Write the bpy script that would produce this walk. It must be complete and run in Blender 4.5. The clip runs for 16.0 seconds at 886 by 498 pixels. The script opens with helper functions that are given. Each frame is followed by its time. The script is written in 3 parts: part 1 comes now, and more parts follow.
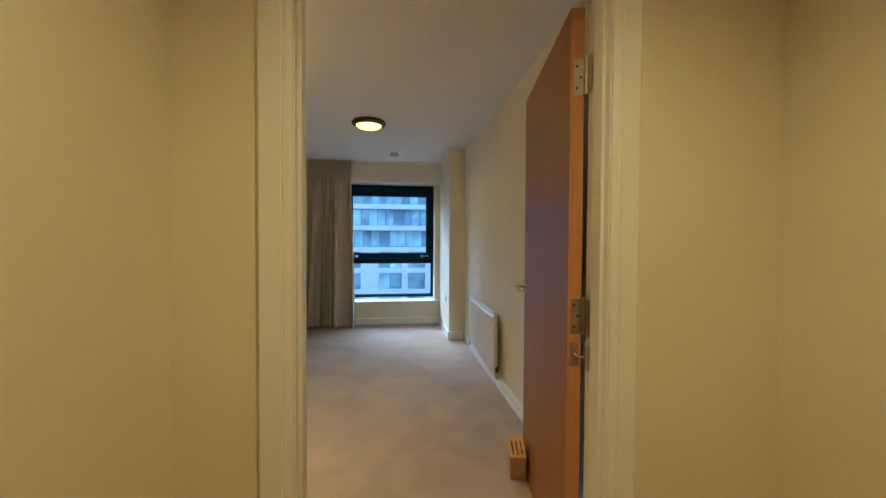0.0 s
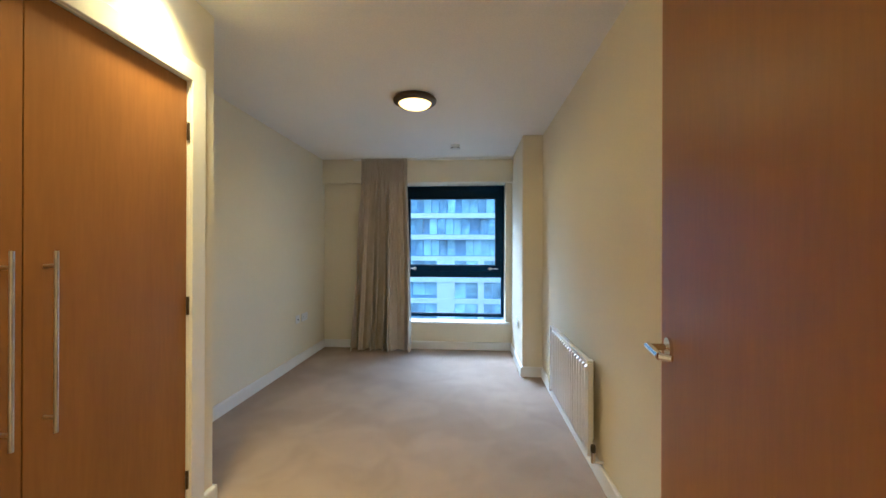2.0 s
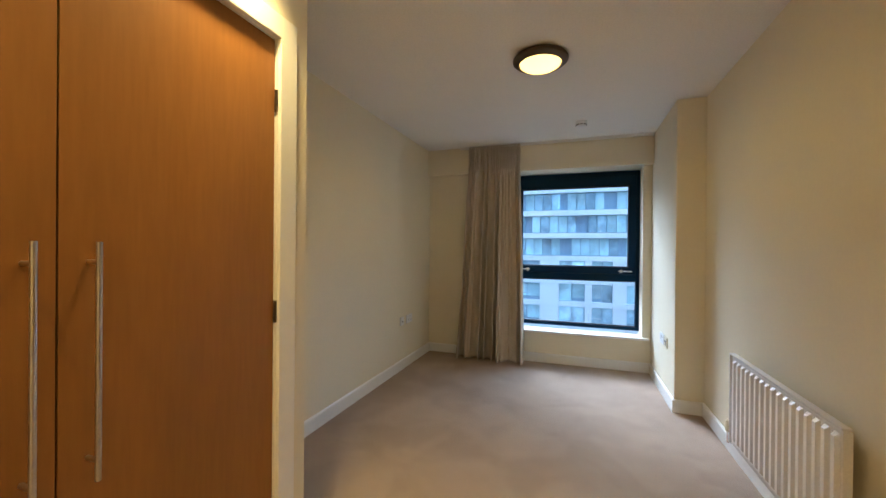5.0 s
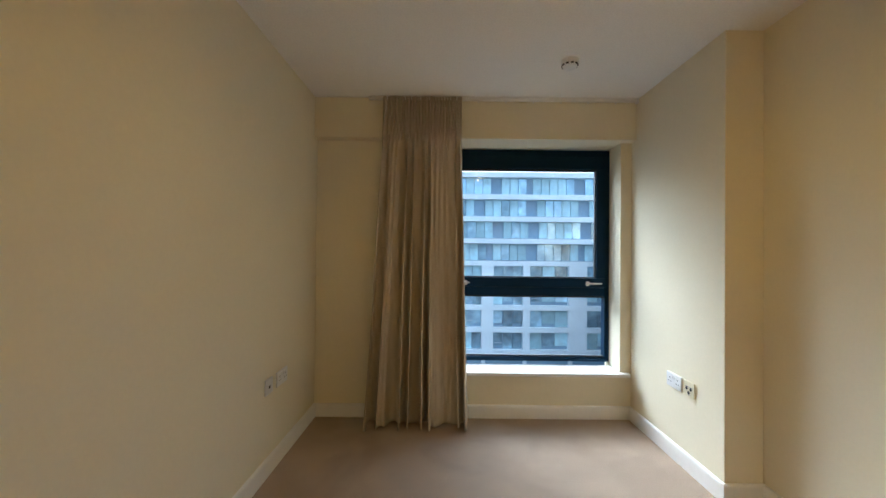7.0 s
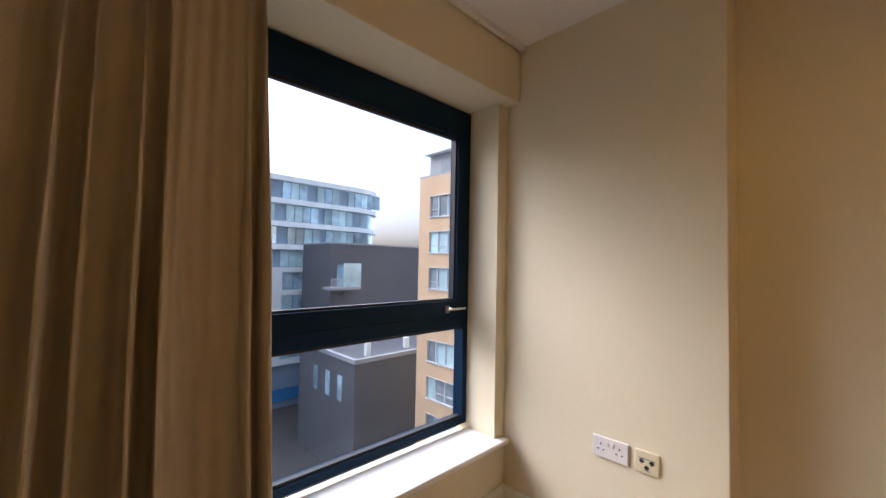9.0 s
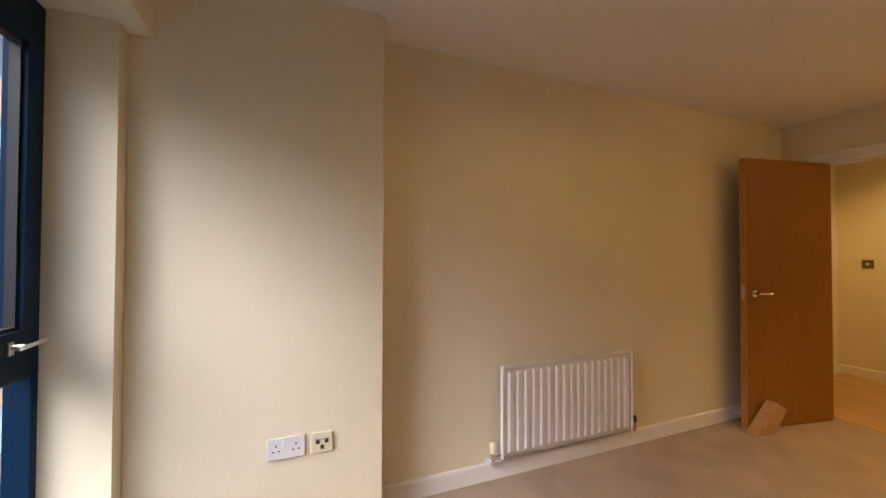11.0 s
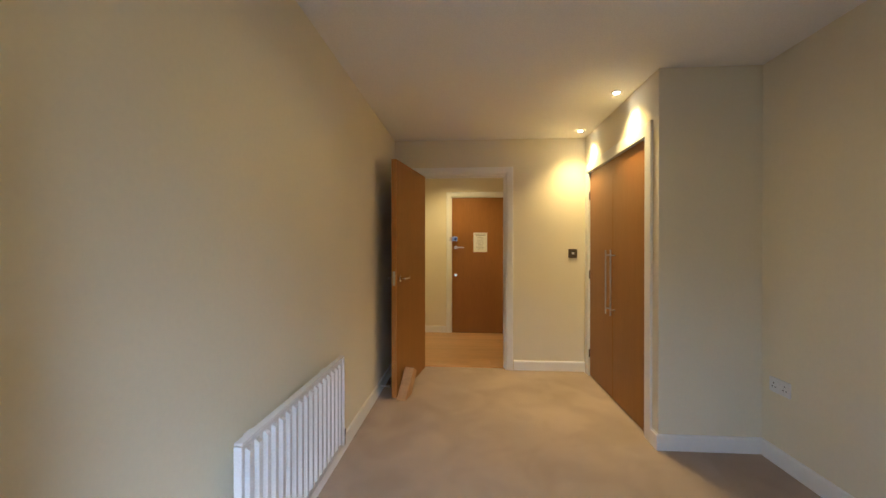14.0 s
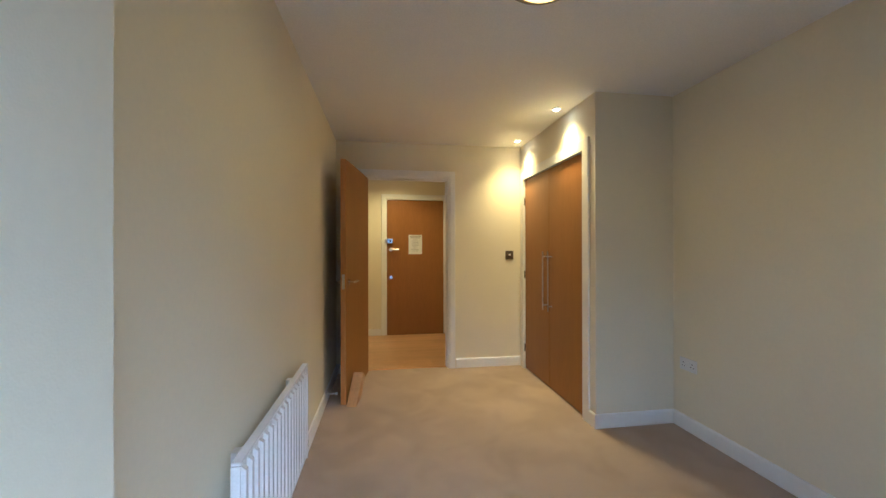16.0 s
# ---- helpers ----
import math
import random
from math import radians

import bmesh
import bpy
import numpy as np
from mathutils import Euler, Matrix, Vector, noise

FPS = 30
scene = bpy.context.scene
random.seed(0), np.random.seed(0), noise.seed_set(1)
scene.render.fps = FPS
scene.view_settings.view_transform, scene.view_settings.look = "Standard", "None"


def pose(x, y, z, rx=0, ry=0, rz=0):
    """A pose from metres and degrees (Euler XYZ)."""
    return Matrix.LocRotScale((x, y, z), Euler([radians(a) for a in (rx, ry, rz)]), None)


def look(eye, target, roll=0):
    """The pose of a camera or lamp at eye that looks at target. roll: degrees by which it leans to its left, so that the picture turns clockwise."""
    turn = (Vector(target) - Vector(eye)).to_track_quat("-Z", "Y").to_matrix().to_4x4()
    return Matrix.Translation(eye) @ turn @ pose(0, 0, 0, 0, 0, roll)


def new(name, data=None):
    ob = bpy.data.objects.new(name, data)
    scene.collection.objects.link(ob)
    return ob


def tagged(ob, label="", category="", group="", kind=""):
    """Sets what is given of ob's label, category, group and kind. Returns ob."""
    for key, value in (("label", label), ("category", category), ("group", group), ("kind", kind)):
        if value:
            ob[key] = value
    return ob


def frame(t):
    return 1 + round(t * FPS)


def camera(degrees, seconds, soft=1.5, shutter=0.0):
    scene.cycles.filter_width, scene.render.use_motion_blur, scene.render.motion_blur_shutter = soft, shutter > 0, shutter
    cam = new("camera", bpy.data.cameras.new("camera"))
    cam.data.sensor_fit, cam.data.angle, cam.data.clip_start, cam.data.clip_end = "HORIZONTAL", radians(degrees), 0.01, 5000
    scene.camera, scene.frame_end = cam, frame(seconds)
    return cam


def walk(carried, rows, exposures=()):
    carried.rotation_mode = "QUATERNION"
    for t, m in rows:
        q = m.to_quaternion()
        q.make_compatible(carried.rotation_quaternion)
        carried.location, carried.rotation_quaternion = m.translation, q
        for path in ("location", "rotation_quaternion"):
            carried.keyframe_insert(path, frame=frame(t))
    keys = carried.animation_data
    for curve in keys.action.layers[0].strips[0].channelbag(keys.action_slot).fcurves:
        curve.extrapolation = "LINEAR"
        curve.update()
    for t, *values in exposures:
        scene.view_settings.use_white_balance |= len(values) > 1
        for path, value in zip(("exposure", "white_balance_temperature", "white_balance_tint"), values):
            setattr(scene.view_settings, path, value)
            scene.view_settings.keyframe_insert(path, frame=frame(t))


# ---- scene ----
import itertools

cam = camera(98.6, 16.0)
PATH = [
    (0, (-0.889, -1.171, 1.233), (-0.629, 0.811, 1.189), 0.3),
    (0.5, (-0.877, -0.936, 1.232), (-0.708, 1.056, 1.192), 0.5),
    (1, (-0.845, -0.705, 1.258), (-0.736, 1.275, 1.224), 0.3),
    (1.5, (-0.731, -0.463, 1.261), (-0.683, 1.536, 1.25), 0.3),
    (2, (-0.706, -0.266, 1.243), (-0.849, 1.729, 1.245), 0.2),
    (2.5, (-0.69, -0.186, 1.247), (-1.068, 1.778, 1.257), 0.5),
    (3, (-0.67, -0.168, 1.236), (-1.341, 1.716, 1.254), 0.4),
    (3.2, (-0.633, -0.175, 1.228), (-1.435, 1.657, 1.247), 0.5),
    (5.3, (-0.981, 0.372, 1.229), (-1.55, 2.289, 1.22), 0.6),
    (5.5, (-1.03, 0.49, 1.215), (-1.518, 2.429, 1.213), 0.5),
    (6, (-1.243, 0.812, 1.246), (-1.548, 2.788, 1.245), 0.6),
    (6.5, (-1.41, 1.186, 1.228), (-1.54, 3.182, 1.229), 0.5),
    (7, (-1.606, 1.612, 1.224), (-1.607, 3.612, 1.247), 0.6),
    (7.5, (-1.765, 2.086, 1.247), (-1.609, 4.08, 1.279), 0.8),
    (8, (-1.837, 2.535, 1.235), (-1.324, 4.468, 1.278), 0.9),
    (8.2, (-1.86, 2.686, 1.231), (-1.157, 4.557, 1.283), 1.0),
    (10.4, (-1.805, 3.896, 1.23), (0.194, 3.874, 1.289), 0.2),
    (10.6, (-1.849, 3.914, 1.239), (0.13, 3.629, 1.29), 0.0),
    (11, (-1.912, 3.931, 1.262), (-0.062, 3.172, 1.296), 0.2),
    (11.5, (-1.83, 3.893, 1.259), (-0.281, 2.628, 1.276), 0.2),
    (12, (-1.678, 3.877, 1.24), (-0.487, 2.27, 1.249), 0.1),
    (12.5, (-1.466, 3.866, 1.218), (-0.581, 2.072, 1.221), 0.1),
    (13, (-1.244, 3.857, 1.247), (-0.625, 1.955, 1.24), 0.1),
    (13.5, (-0.992, 3.935, 1.237), (-0.602, 1.973, 1.23), 0.1),
    (14, (-0.78, 3.949, 1.255), (-0.641, 1.954, 1.247), 0.0),
    (14.5, (-0.636, 3.904, 1.235), (-0.679, 1.905, 1.241), 0.2),
    (15, (-0.51, 3.918, 1.275), (-0.683, 1.926, 1.271), -0.1),
    (15.5, (-0.474, 3.938, 1.264), (-0.708, 1.951, 1.263), -0.2),
    (16, (-0.483, 3.983, 1.255), (-0.787, 2.006, 1.258), -0.1),
]
EXPOSURE = [
    (0, 1.62, 4150, 3), (1.2, 1.75, 3950, 2), (2, 2.1, 4150, 4), (3, 1.95, 4150, 3), (5.5, 1.85, 4750, 7), (7, 1.78, 5050, 4), (8.2, 1.6, 5700, 21),
    (10.4, 0.98, 6050, 20), (11, 1.5, 5900, 20), (11.5, 1.55, 5300, 15), (12.5, 1.76, 4700, 10), (13.5, 1.76, 4550, 9), (14.5, 1.78, 4400, 7), (16, 1.82, 4150, 6),
]
walk(cam, [(t, look(eye, target, roll)) for t, eye, target, roll in PATH], exposures=EXPOSURE)

# ---- world and light ----
world = bpy.data.worlds.new("overcast_sky")
scene.world = world
world.use_nodes = True
wn, wl = world.node_tree.nodes, world.node_tree.links
sky = wn.new("ShaderNodeTexSky")
sky.sky_type = "NISHITA"
sky.sun_disc = False
sky.sun_elevation, sky.sun_rotation = radians(42), radians(-25)
sky.air_density, sky.dust_density, sky.ozone_density = 1.0, 6.0, 1.0
dull = wn.new("ShaderNodeHueSaturation")
dull.inputs["Saturation"].default_value = 0.6
wl.new(sky.outputs[0], dull.inputs["Color"])
wl.new(dull.outputs[0], wn["Background"].inputs["Color"])
wn["Background"].inputs["Strength"].default_value = 0.15


def lamp(name, kind, place, energy, colour, size=0.1, spot=120, blend=0.6):
    data = bpy.data.lights.new(name, kind)
    data.energy, data.color = energy, colour
    if kind == "SUN":
        data.angle = radians(size)
    else:
        data.shadow_soft_size = size
    if kind == "SPOT":
        data.spot_size, data.spot_blend = radians(spot), blend
    ob = new(name, data)
    ob.location = place
    return ob


CEIL = 2.365
WARM = (1.0, 0.59, 0.15)
sun = lamp("sun", "SUN", (0, 0, 30), 2.2, (0.84, 0.94, 1.0), size=120)
sun.rotation_euler = (radians(-40), 0, radians(-50))
lamp("ceiling_lamp_light", "SPOT", (-1.12, 2.54, CEIL - 0.09), 4.3, WARM, size=0.08, spot=176, blend=0.5)
SPOTS = ((-1.83, 1.138), (-1.83, 0.24))
for sx, sy in SPOTS:
    lamp("downlight_light", "SPOT", (sx, sy, CEIL - 0.012), 32, WARM, size=0.05, spot=112, blend=1.0)
lamp("hall_light", "SPOT", (-0.62, -1.05, CEIL - 0.012), 23, WARM, size=0.04, spot=150, blend=0.8)


# ---- materials ----
def mat(name, colour, rough=0.6, metal=0.0, scale=3.0, vary=0.08, fine=120.0, fine_vary=0.04, bump=0.0, bump_scale=200.0,
        stretch=(1, 1, 1), spec=0.5, rand=0.0, coat=0.0, patch=0.0):
    """Principled surface with two scales of colour variation and a fine relief."""
    m = bpy.data.materials.new(name)
    m.use_nodes = True
    n, l = m.node_tree.nodes, m.node_tree.links
    p = n["Principled BSDF"]
    p.inputs["Roughness"].default_value, p.inputs["Metallic"].default_value = rough, metal
    p.inputs["Specular IOR Level"].default_value = spec
    p.inputs["Coat Weight"].default_value = coat
    geo = n.new("ShaderNodeTexCoord")
    mp = n.new("ShaderNodeMapping")
    mp.inputs["Scale"].default_value = stretch
    l.new(geo.outputs["Object"], mp.inputs["Vector"])
    value = None
    for s, v in ((scale, vary), (fine, fine_vary)):
        t = n.new("ShaderNodeTexNoise")
        t.inputs["Scale"].default_value, t.inputs["Detail"].default_value = s, 4.0
        l.new(mp.outputs[0], t.inputs["Vector"])
        r = n.new("ShaderNodeMapRange")
        r.inputs[1].default_value, r.inputs[2].default_value = 0.3, 0.7
        r.inputs[3].default_value, r.inputs[4].default_value = 1 - v, 1 + v
        l.new(t.outputs["Fac"], r.inputs[0])
        if value is None:
            value = r.outputs[0]
        else:
            k = n.new("ShaderNodeMath")
            k.operation = "MULTIPLY"
            l.new(value, k.inputs[0])
            l.new(r.outputs[0], k.inputs[1])
            value = k.outputs[0]
    if rand:
        oi = n.new("ShaderNodeObjectInfo")
        r = n.new("ShaderNodeMapRange")
        r.inputs[3].default_value, r.inputs[4].default_value = 1 - rand, 1 + rand
        l.new(oi.outputs["Random"], r.inputs[0])
        k = n.new("ShaderNodeMath")
        k.operation = "MULTIPLY"
        l.new(value, k.inputs[0])
        l.new(r.outputs[0], k.inputs[1])
        value = k.outputs[0]
    if patch:
        # pile brushed one way and the other: soft-edged patches
        t = n.new("ShaderNodeTexNoise")
        t.inputs["Scale"].default_value, t.inputs["Detail"].default_value, t.inputs["Distortion"].default_value = 2.6, 6.0, 0.8
        l.new(mp.outputs[0], t.inputs["Vector"])
        r = n.new("ShaderNodeMapRange")
        r.inputs[1].default_value, r.inputs[2].default_value = 0.44, 0.60
        r.inputs[3].default_value, r.inputs[4].default_value = 1 + patch / 3, 1 - patch
        l.new(t.outputs["Fac"], r.inputs[0])
        k = n.new("ShaderNodeMath")
        k.operation = "MULTIPLY"
        l.new(value, k.inputs[0])
        l.new(r.outputs[0], k.inputs[1])
        value = k.outputs[0]
    hs = n.new("ShaderNodeHueSaturation")
    hs.inputs["Color"].default_value = (*colour, 1)
    l.new(value, hs.inputs["Value"])
    l.new(hs.outputs[0], p.inputs["Base Color"])
    if bump:
        t = n.new("ShaderNodeTexNoise")
        t.inputs["Scale"].default_value, t.inputs["Detail"].default_value = bump_scale, 3.0
        l.new(mp.outputs[0], t.inputs["Vector"])
        b = n.new("ShaderNodeBump")
        b.inputs["Strength"].default_value, b.inputs["Distance"].default_value = bump, 0.004
        l.new(t.outputs["Fac"], b.inputs["Height"])
        l.new(b.outputs[0], p.inputs["Normal"])
    return m


def glass(name, rough=0.0):
    m = bpy.data.materials.new(name)
    m.use_nodes = True
    n, l = m.node_tree.nodes, m.node_tree.links
    n.remove(n["Principled BSDF"])
    tr, gl, mix = (n.new("ShaderNode" + k) for k in ("BsdfTransparent", "BsdfGlossy", "MixShader"))
    mix.inputs[0].default_value = 0.014
    gl.inputs["Roughness"].default_value = rough
    tr.inputs[0].default_value = (0.95, 0.97, 0.98, 1)
    l.new(tr.outputs[0], mix.inputs[1])
    l.new(gl.outputs[0], mix.inputs[2])
    l.new(mix.outputs[0], n["Material Output"].inputs[0])
    return m


def glow(name, colour, strength):
    m = bpy.data.materials.new(name)
    m.use_nodes = True
    p = m.node_tree.nodes["Principled BSDF"]
    p.inputs["Base Color"].default_value = (0.9, 0.88, 0.8, 1)
    p.inputs["Emission Color"].default_value = (*colour, 1)
    p.inputs["Emission Strength"].default_value = strength
    return m


WALL = mat("cream_emulsion", (0.80, 0.738, 0.555), 0.75, scale=1.2, vary=0.025, fine=60, fine_vary=0.012, bump=0.12, bump_scale=350, spec=0.3)
CEILM = mat("white_ceiling_paint", (0.86, 0.845, 0.81), 0.85, scale=1.0, vary=0.02, bump=0.1, bump_scale=300, spec=0.2)
GLOSS = mat("white_satin_paint", (0.85, 0.84, 0.80), 0.38, scale=2.5, vary=0.025, fine=40, fine_vary=0.01, bump=0.015, bump_scale=60)
CARPET = mat("taupe_carpet", (0.45, 0.355, 0.27), 0.95, patch=0.075, scale=1.7, vary=0.09, fine=260, fine_vary=0.22, bump=0.9, bump_scale=420, spec=0.1)
VENEER = mat("cherry_veneer", (0.29, 0.128, 0.013), 0.42, spec=0.3, scale=2.0, vary=0.05, fine=16, fine_vary=0.05, stretch=(5, 5, 0.5), bump=0.04, bump_scale=60)
LIPPING = mat("oak_lipping", (0.50, 0.23, 0.05), 0.45, scale=3.0, vary=0.12, fine=22, fine_vary=0.14, stretch=(6, 6, 0.3))
LAMINATE = mat("beech_laminate", (0.52, 0.32, 0.13), 0.33, scale=2.0, vary=0.12, fine=18, fine_vary=0.1, stretch=(0.5, 5, 5), rand=0.10)
BLOCKWOOD = mat("pale_beech_block", (0.55, 0.33, 0.13), 0.5, scale=6, vary=0.1, fine=30, fine_vary=0.15, stretch=(5, 5, 0.6))
DARK = mat("black_void", (0.02, 0.017, 0.014), 0.8)
DARKSTEEL = mat("dark_bronzed_steel", (0.17, 0.14, 0.115), 0.35, metal=0.8, scale=12, vary=0.08)
STEEL = mat("brushed_steel", (0.62, 0.60, 0.57), 0.28, metal=1.0, scale=8, vary=0.06, fine=90, stretch=(1, 1, 6))
HINGE = mat("dull_brass_steel", (0.40, 0.34, 0.26), 0.4, metal=0.9, scale=14, vary=0.12)
CHROME = mat("chrome", (0.75, 0.74, 0.72), 0.12, metal=1.0, scale=8, vary=0.04)
BRONZE = mat("dark_bronze_ring", (0.10, 0.075, 0.05), 0.35, metal=0.8, scale=10, vary=0.1)
FRAME = mat("dark_navy_frame_paint", (0.003, 0.020, 0.050), 0.5, spec=0.12, scale=4, vary=0.12, fine=80)
RUBBER = mat("black_gasket", (0.012, 0.013, 0.015), 0.6)
CLOTH = mat("grey_beige_curtain_cloth", (0.55, 0.48, 0.375), 0.9, scale=5, vary=0.06, fine=500, fine_vary=0.12, bump=0.4, bump_scale=700, spec=0.15)
PLASTIC = mat("white_plastic", (0.78, 0.78, 0.77), 0.35, scale=10, vary=0.02)
CREAMPL = mat("aged_cream_plastic", (0.74, 0.68, 0.47), 0.4, scale=10, vary=0.04)
SLOT = mat("dark_slot", (0.03, 0.03, 0.03), 0.6)
RADM = mat("white_radiator_enamel", (0.80, 0.79, 0.77), 0.3, scale=4, vary=0.02)
PAPER = mat("white_paper", (0.78, 0.77, 0.74), 0.8, scale=9, vary=0.03)
INK = mat("grey_print", (0.30, 0.29, 0.28), 0.8)
PANE = glass("window_glass")
LAMPGLASS = glow("lit_frosted_glass", (1.0, 0.52, 0.08), 1.2)
BULB = glow("lit_halogen_bulb", (1.0, 0.78, 0.48), 25.0)


# ---- mesh helpers ----
def box(bm, a, b, bevel=0.0, segments=2):
    """Adds a box between two corners, with its edges rounded."""
    lo = [min(a[i], b[i]) for i in range(3)]
    hi = [max(a[i], b[i]) for i in range(3)]
    m = Matrix.Translation([(lo[i] + hi[i]) / 2 for i in range(3)]) @ Matrix.Diagonal((*[hi[i] - lo[i] for i in range(3)], 1))
    r = bmesh.ops.create_cube(bm, size=1, matrix=m)
    if bevel:
        es = list({e for v in r["verts"] for e in v.link_edges})
        bmesh.ops.bevel(bm, geom=es, offset=bevel, segments=segments, affect="EDGES", profile=0.5)
    return bm


def rod(bm, a, b, r, segments=14, r2=None):
    a, b = Vector(a), Vector(b)
    d = b - a
    m = Matrix.Translation((a + b) / 2) @ d.to_track_quat("Z", "Y").to_matrix().to_4x4()
    bmesh.ops.create_cone(bm, cap_ends=True, segments=segments, radius1=r, radius2=r if r2 is None else r2, depth=d.length, matrix=m)
    return bm


def ball(bm, c, r, u=14, v=8):
    bmesh.ops.create_uvsphere(bm, u_segments=u, v_segments=v, radius=r, matrix=Matrix.Translation(c))
    return bm


def lathe(bm, profile, centre=(0, 0, 0), steps=40):
    """Turns a profile of (radius, z) about the upright axis at centre."""
    rings = []
    for r, z in profile:
        rings.append([bm.verts.new((centre[0] + r * math.cos(2 * math.pi * i / steps), centre[1] + r * math.sin(2 * math.pi * i / steps),
                                    centre[2] + z)) for i in range(steps)])
    for p, q in zip(rings, rings[1:]):
        for i in range(steps):
            bm.faces.new((p[i], p[(i + 1) % steps], q[(i + 1) % steps], q[i]))
    bm.faces.new(rings[0])
    bm.faces.new(rings[-1][::-1])
    bmesh.ops.recalc_face_normals(bm, faces=bm.faces[:])
    return bm


def part(name, bm, material, parent=None, label="", smooth=False):
    me = bpy.data.meshes.new(name)
    bm.to_mesh(me)
    bm.free()
    me.materials.append(material)
    if smooth:
        me.shade_smooth()
        me.set_sharp_from_angle(angle=radians(35))
    ob = new(name, me)
    if parent is not None:
        ob.parent = parent
    if label:
        ob["label"] = label
    return ob


def B(a, b, bevel=0.0):
    return box(bmesh.new(), a, b, bevel)


def boxes(*pairs, bevel=0.0):
    bm = bmesh.new()
    for a, b in pairs:
        box(bm, a, b, bevel)
    return bm


def structure(name, bm, material, label, category, smooth=False):
    return tagged(part(name, bm, material, smooth=smooth), label, category, kind="structure")


def thing(name, label, category, place=(0, 0, 0), rz=0, group=""):
    ob = new(name)
    ob.matrix_basis = pose(*place, 0, 0, rz)
    return tagged(ob, label, category, group)


# ---- plan ----
LEFT, FAR = -2.56, 4.475              # left wall, window wall
WARD_X, WARD_Y = -1.95, 1.498         # wardrobe face and end
PIL_X, PIL_Y = -0.195, 3.52           # boxed column beside the window
HALL_L, HALL_R, HALL_B = -1.45, 0.32, -1.672
D0, D1, DH = -1.145, -0.262, 2.0      # bedroom doorway
W0, W1, WZ0, WZ1 = -1.60, -0.275, 0.372, 2.062   # window
TOP = CEIL

floor = structure("floor", B((LEFT, -0.05, -0.15), (0, FAR, 0)), CARPET, "taupe cut-pile bedroom carpet with vacuum marks", "carpet")
structure("hall_floor_base", B((HALL_L - 0.12, HALL_B - 0.12, -0.15), (HALL_R + 0.12, -0.05, -0.008)), DARK, "base under the hall's laminate floor", "floor")
structure("ceiling", B((LEFT - 0.12, -0.06, TOP), (0.12, 4.85, TOP + 0.15)), CEILM, "white painted flat bedroom ceiling", "ceiling")
structure("hall_ceiling", B((HALL_L - 0.12, HALL_B - 0.12, TOP), (HALL_R + 0.12, -0.06, TOP + 0.15)), CEILM, "white painted flat hall ceiling", "ceiling")
structure("wall_east", B((0, -0.12, 0), (0.12, 4.85, TOP)), WALL, "plain cream painted bedroom wall", "wall")
structure("wall_west", B((LEFT - 0.12, -0.12, 0), (LEFT, 4.85, TOP)), WALL, "plain cream painted bedroom wall", "wall")
structure("wall_south", boxes(((LEFT, -0.12, 0), (D0 - 0.03, 0, TOP)), ((D1 + 0.03, -0.12, 0), (0, 0, TOP)),
                              ((D0 - 0.03, -0.12, DH + 0.03), (D1 + 0.03, 0, TOP))), WALL, "cream painted wall with the bedroom doorway", "wall")
structure("wall_north", boxes(((LEFT, FAR, 0), (W0, 4.74, TOP)), ((W1, FAR, 0), (0, 4.74, TOP)), ((W0, FAR, 0), (W1, 4.74, WZ0 - 0.05)),
                              ((W0, FAR, WZ1 + 0.008), (W1, 4.74, TOP))), WALL, "cream painted wall with a deep window opening", "wall")
structure("bulkhead", B((LEFT, 4.40, 2.068), (PIL_X, FAR, TOP), 0.004), WALL, "shallow cream painted bulkhead above the window", "bulkhead")
structure("column_casing", B((PIL_X, PIL_Y, 0), (0, FAR, TOP), 0.004), WALL, "cream painted boxed column beside the window", "column")
for name, y0, y1, z0 in (("wall_wardrobe_near", 0, 0.098, 0), ("wall_wardrobe_far", 1.365, WARD_Y, 0), ("wall_wardrobe_head", 0.098, 1.365, 2.012)):
    structure(name, B((WARD_X - 0.1, y0, z0), (WARD_X, y1, TOP)), WALL, "cream wall round the built-in wardrobe doors", "wall")
structure("wall_wardrobe_end", B((LEFT, WARD_Y - 0.1, 0), (WARD_X - 0.1, WARD_Y, TOP)), WALL, "cream end wall of the built-in wardrobe", "wall")
structure("hall_wall_west", B((HALL_L - 0.12, HALL_B - 0.12, -0.01), (HALL_L, -0.12, TOP)), WALL, "cream painted hall wall", "wall")
structure("hall_wall_east", B((HALL_R, HALL_B - 0.12, -0.01), (HALL_R + 0.12, -0.12, TOP)), WALL, "cream painted hall wall", "wall")
FX0, FX1, FH = -1.363, -0.518, 1.99    # entrance door
structure("hall_wall_south", boxes(((HALL_L, HALL_B - 0.12, -0.01), (FX0 - 0.03, HALL_B, TOP)), ((FX1 + 0.03, HALL_B - 0.12, -0.01), (HALL_R, HALL_B, TOP)),
                                   ((FX0 - 0.03, HALL_B - 0.12, FH + 0.03), (FX1 + 0.03, HALL_B, TOP))), WALL, "cream painted hall wall with the entrance door", "wall")
structure("hall_wall_corner", B((0.12, -0.12, -0.01), (HALL_R + 0.12, 0.0, TOP)), WALL, "cream painted hall wall beside the bedroom door", "wall")


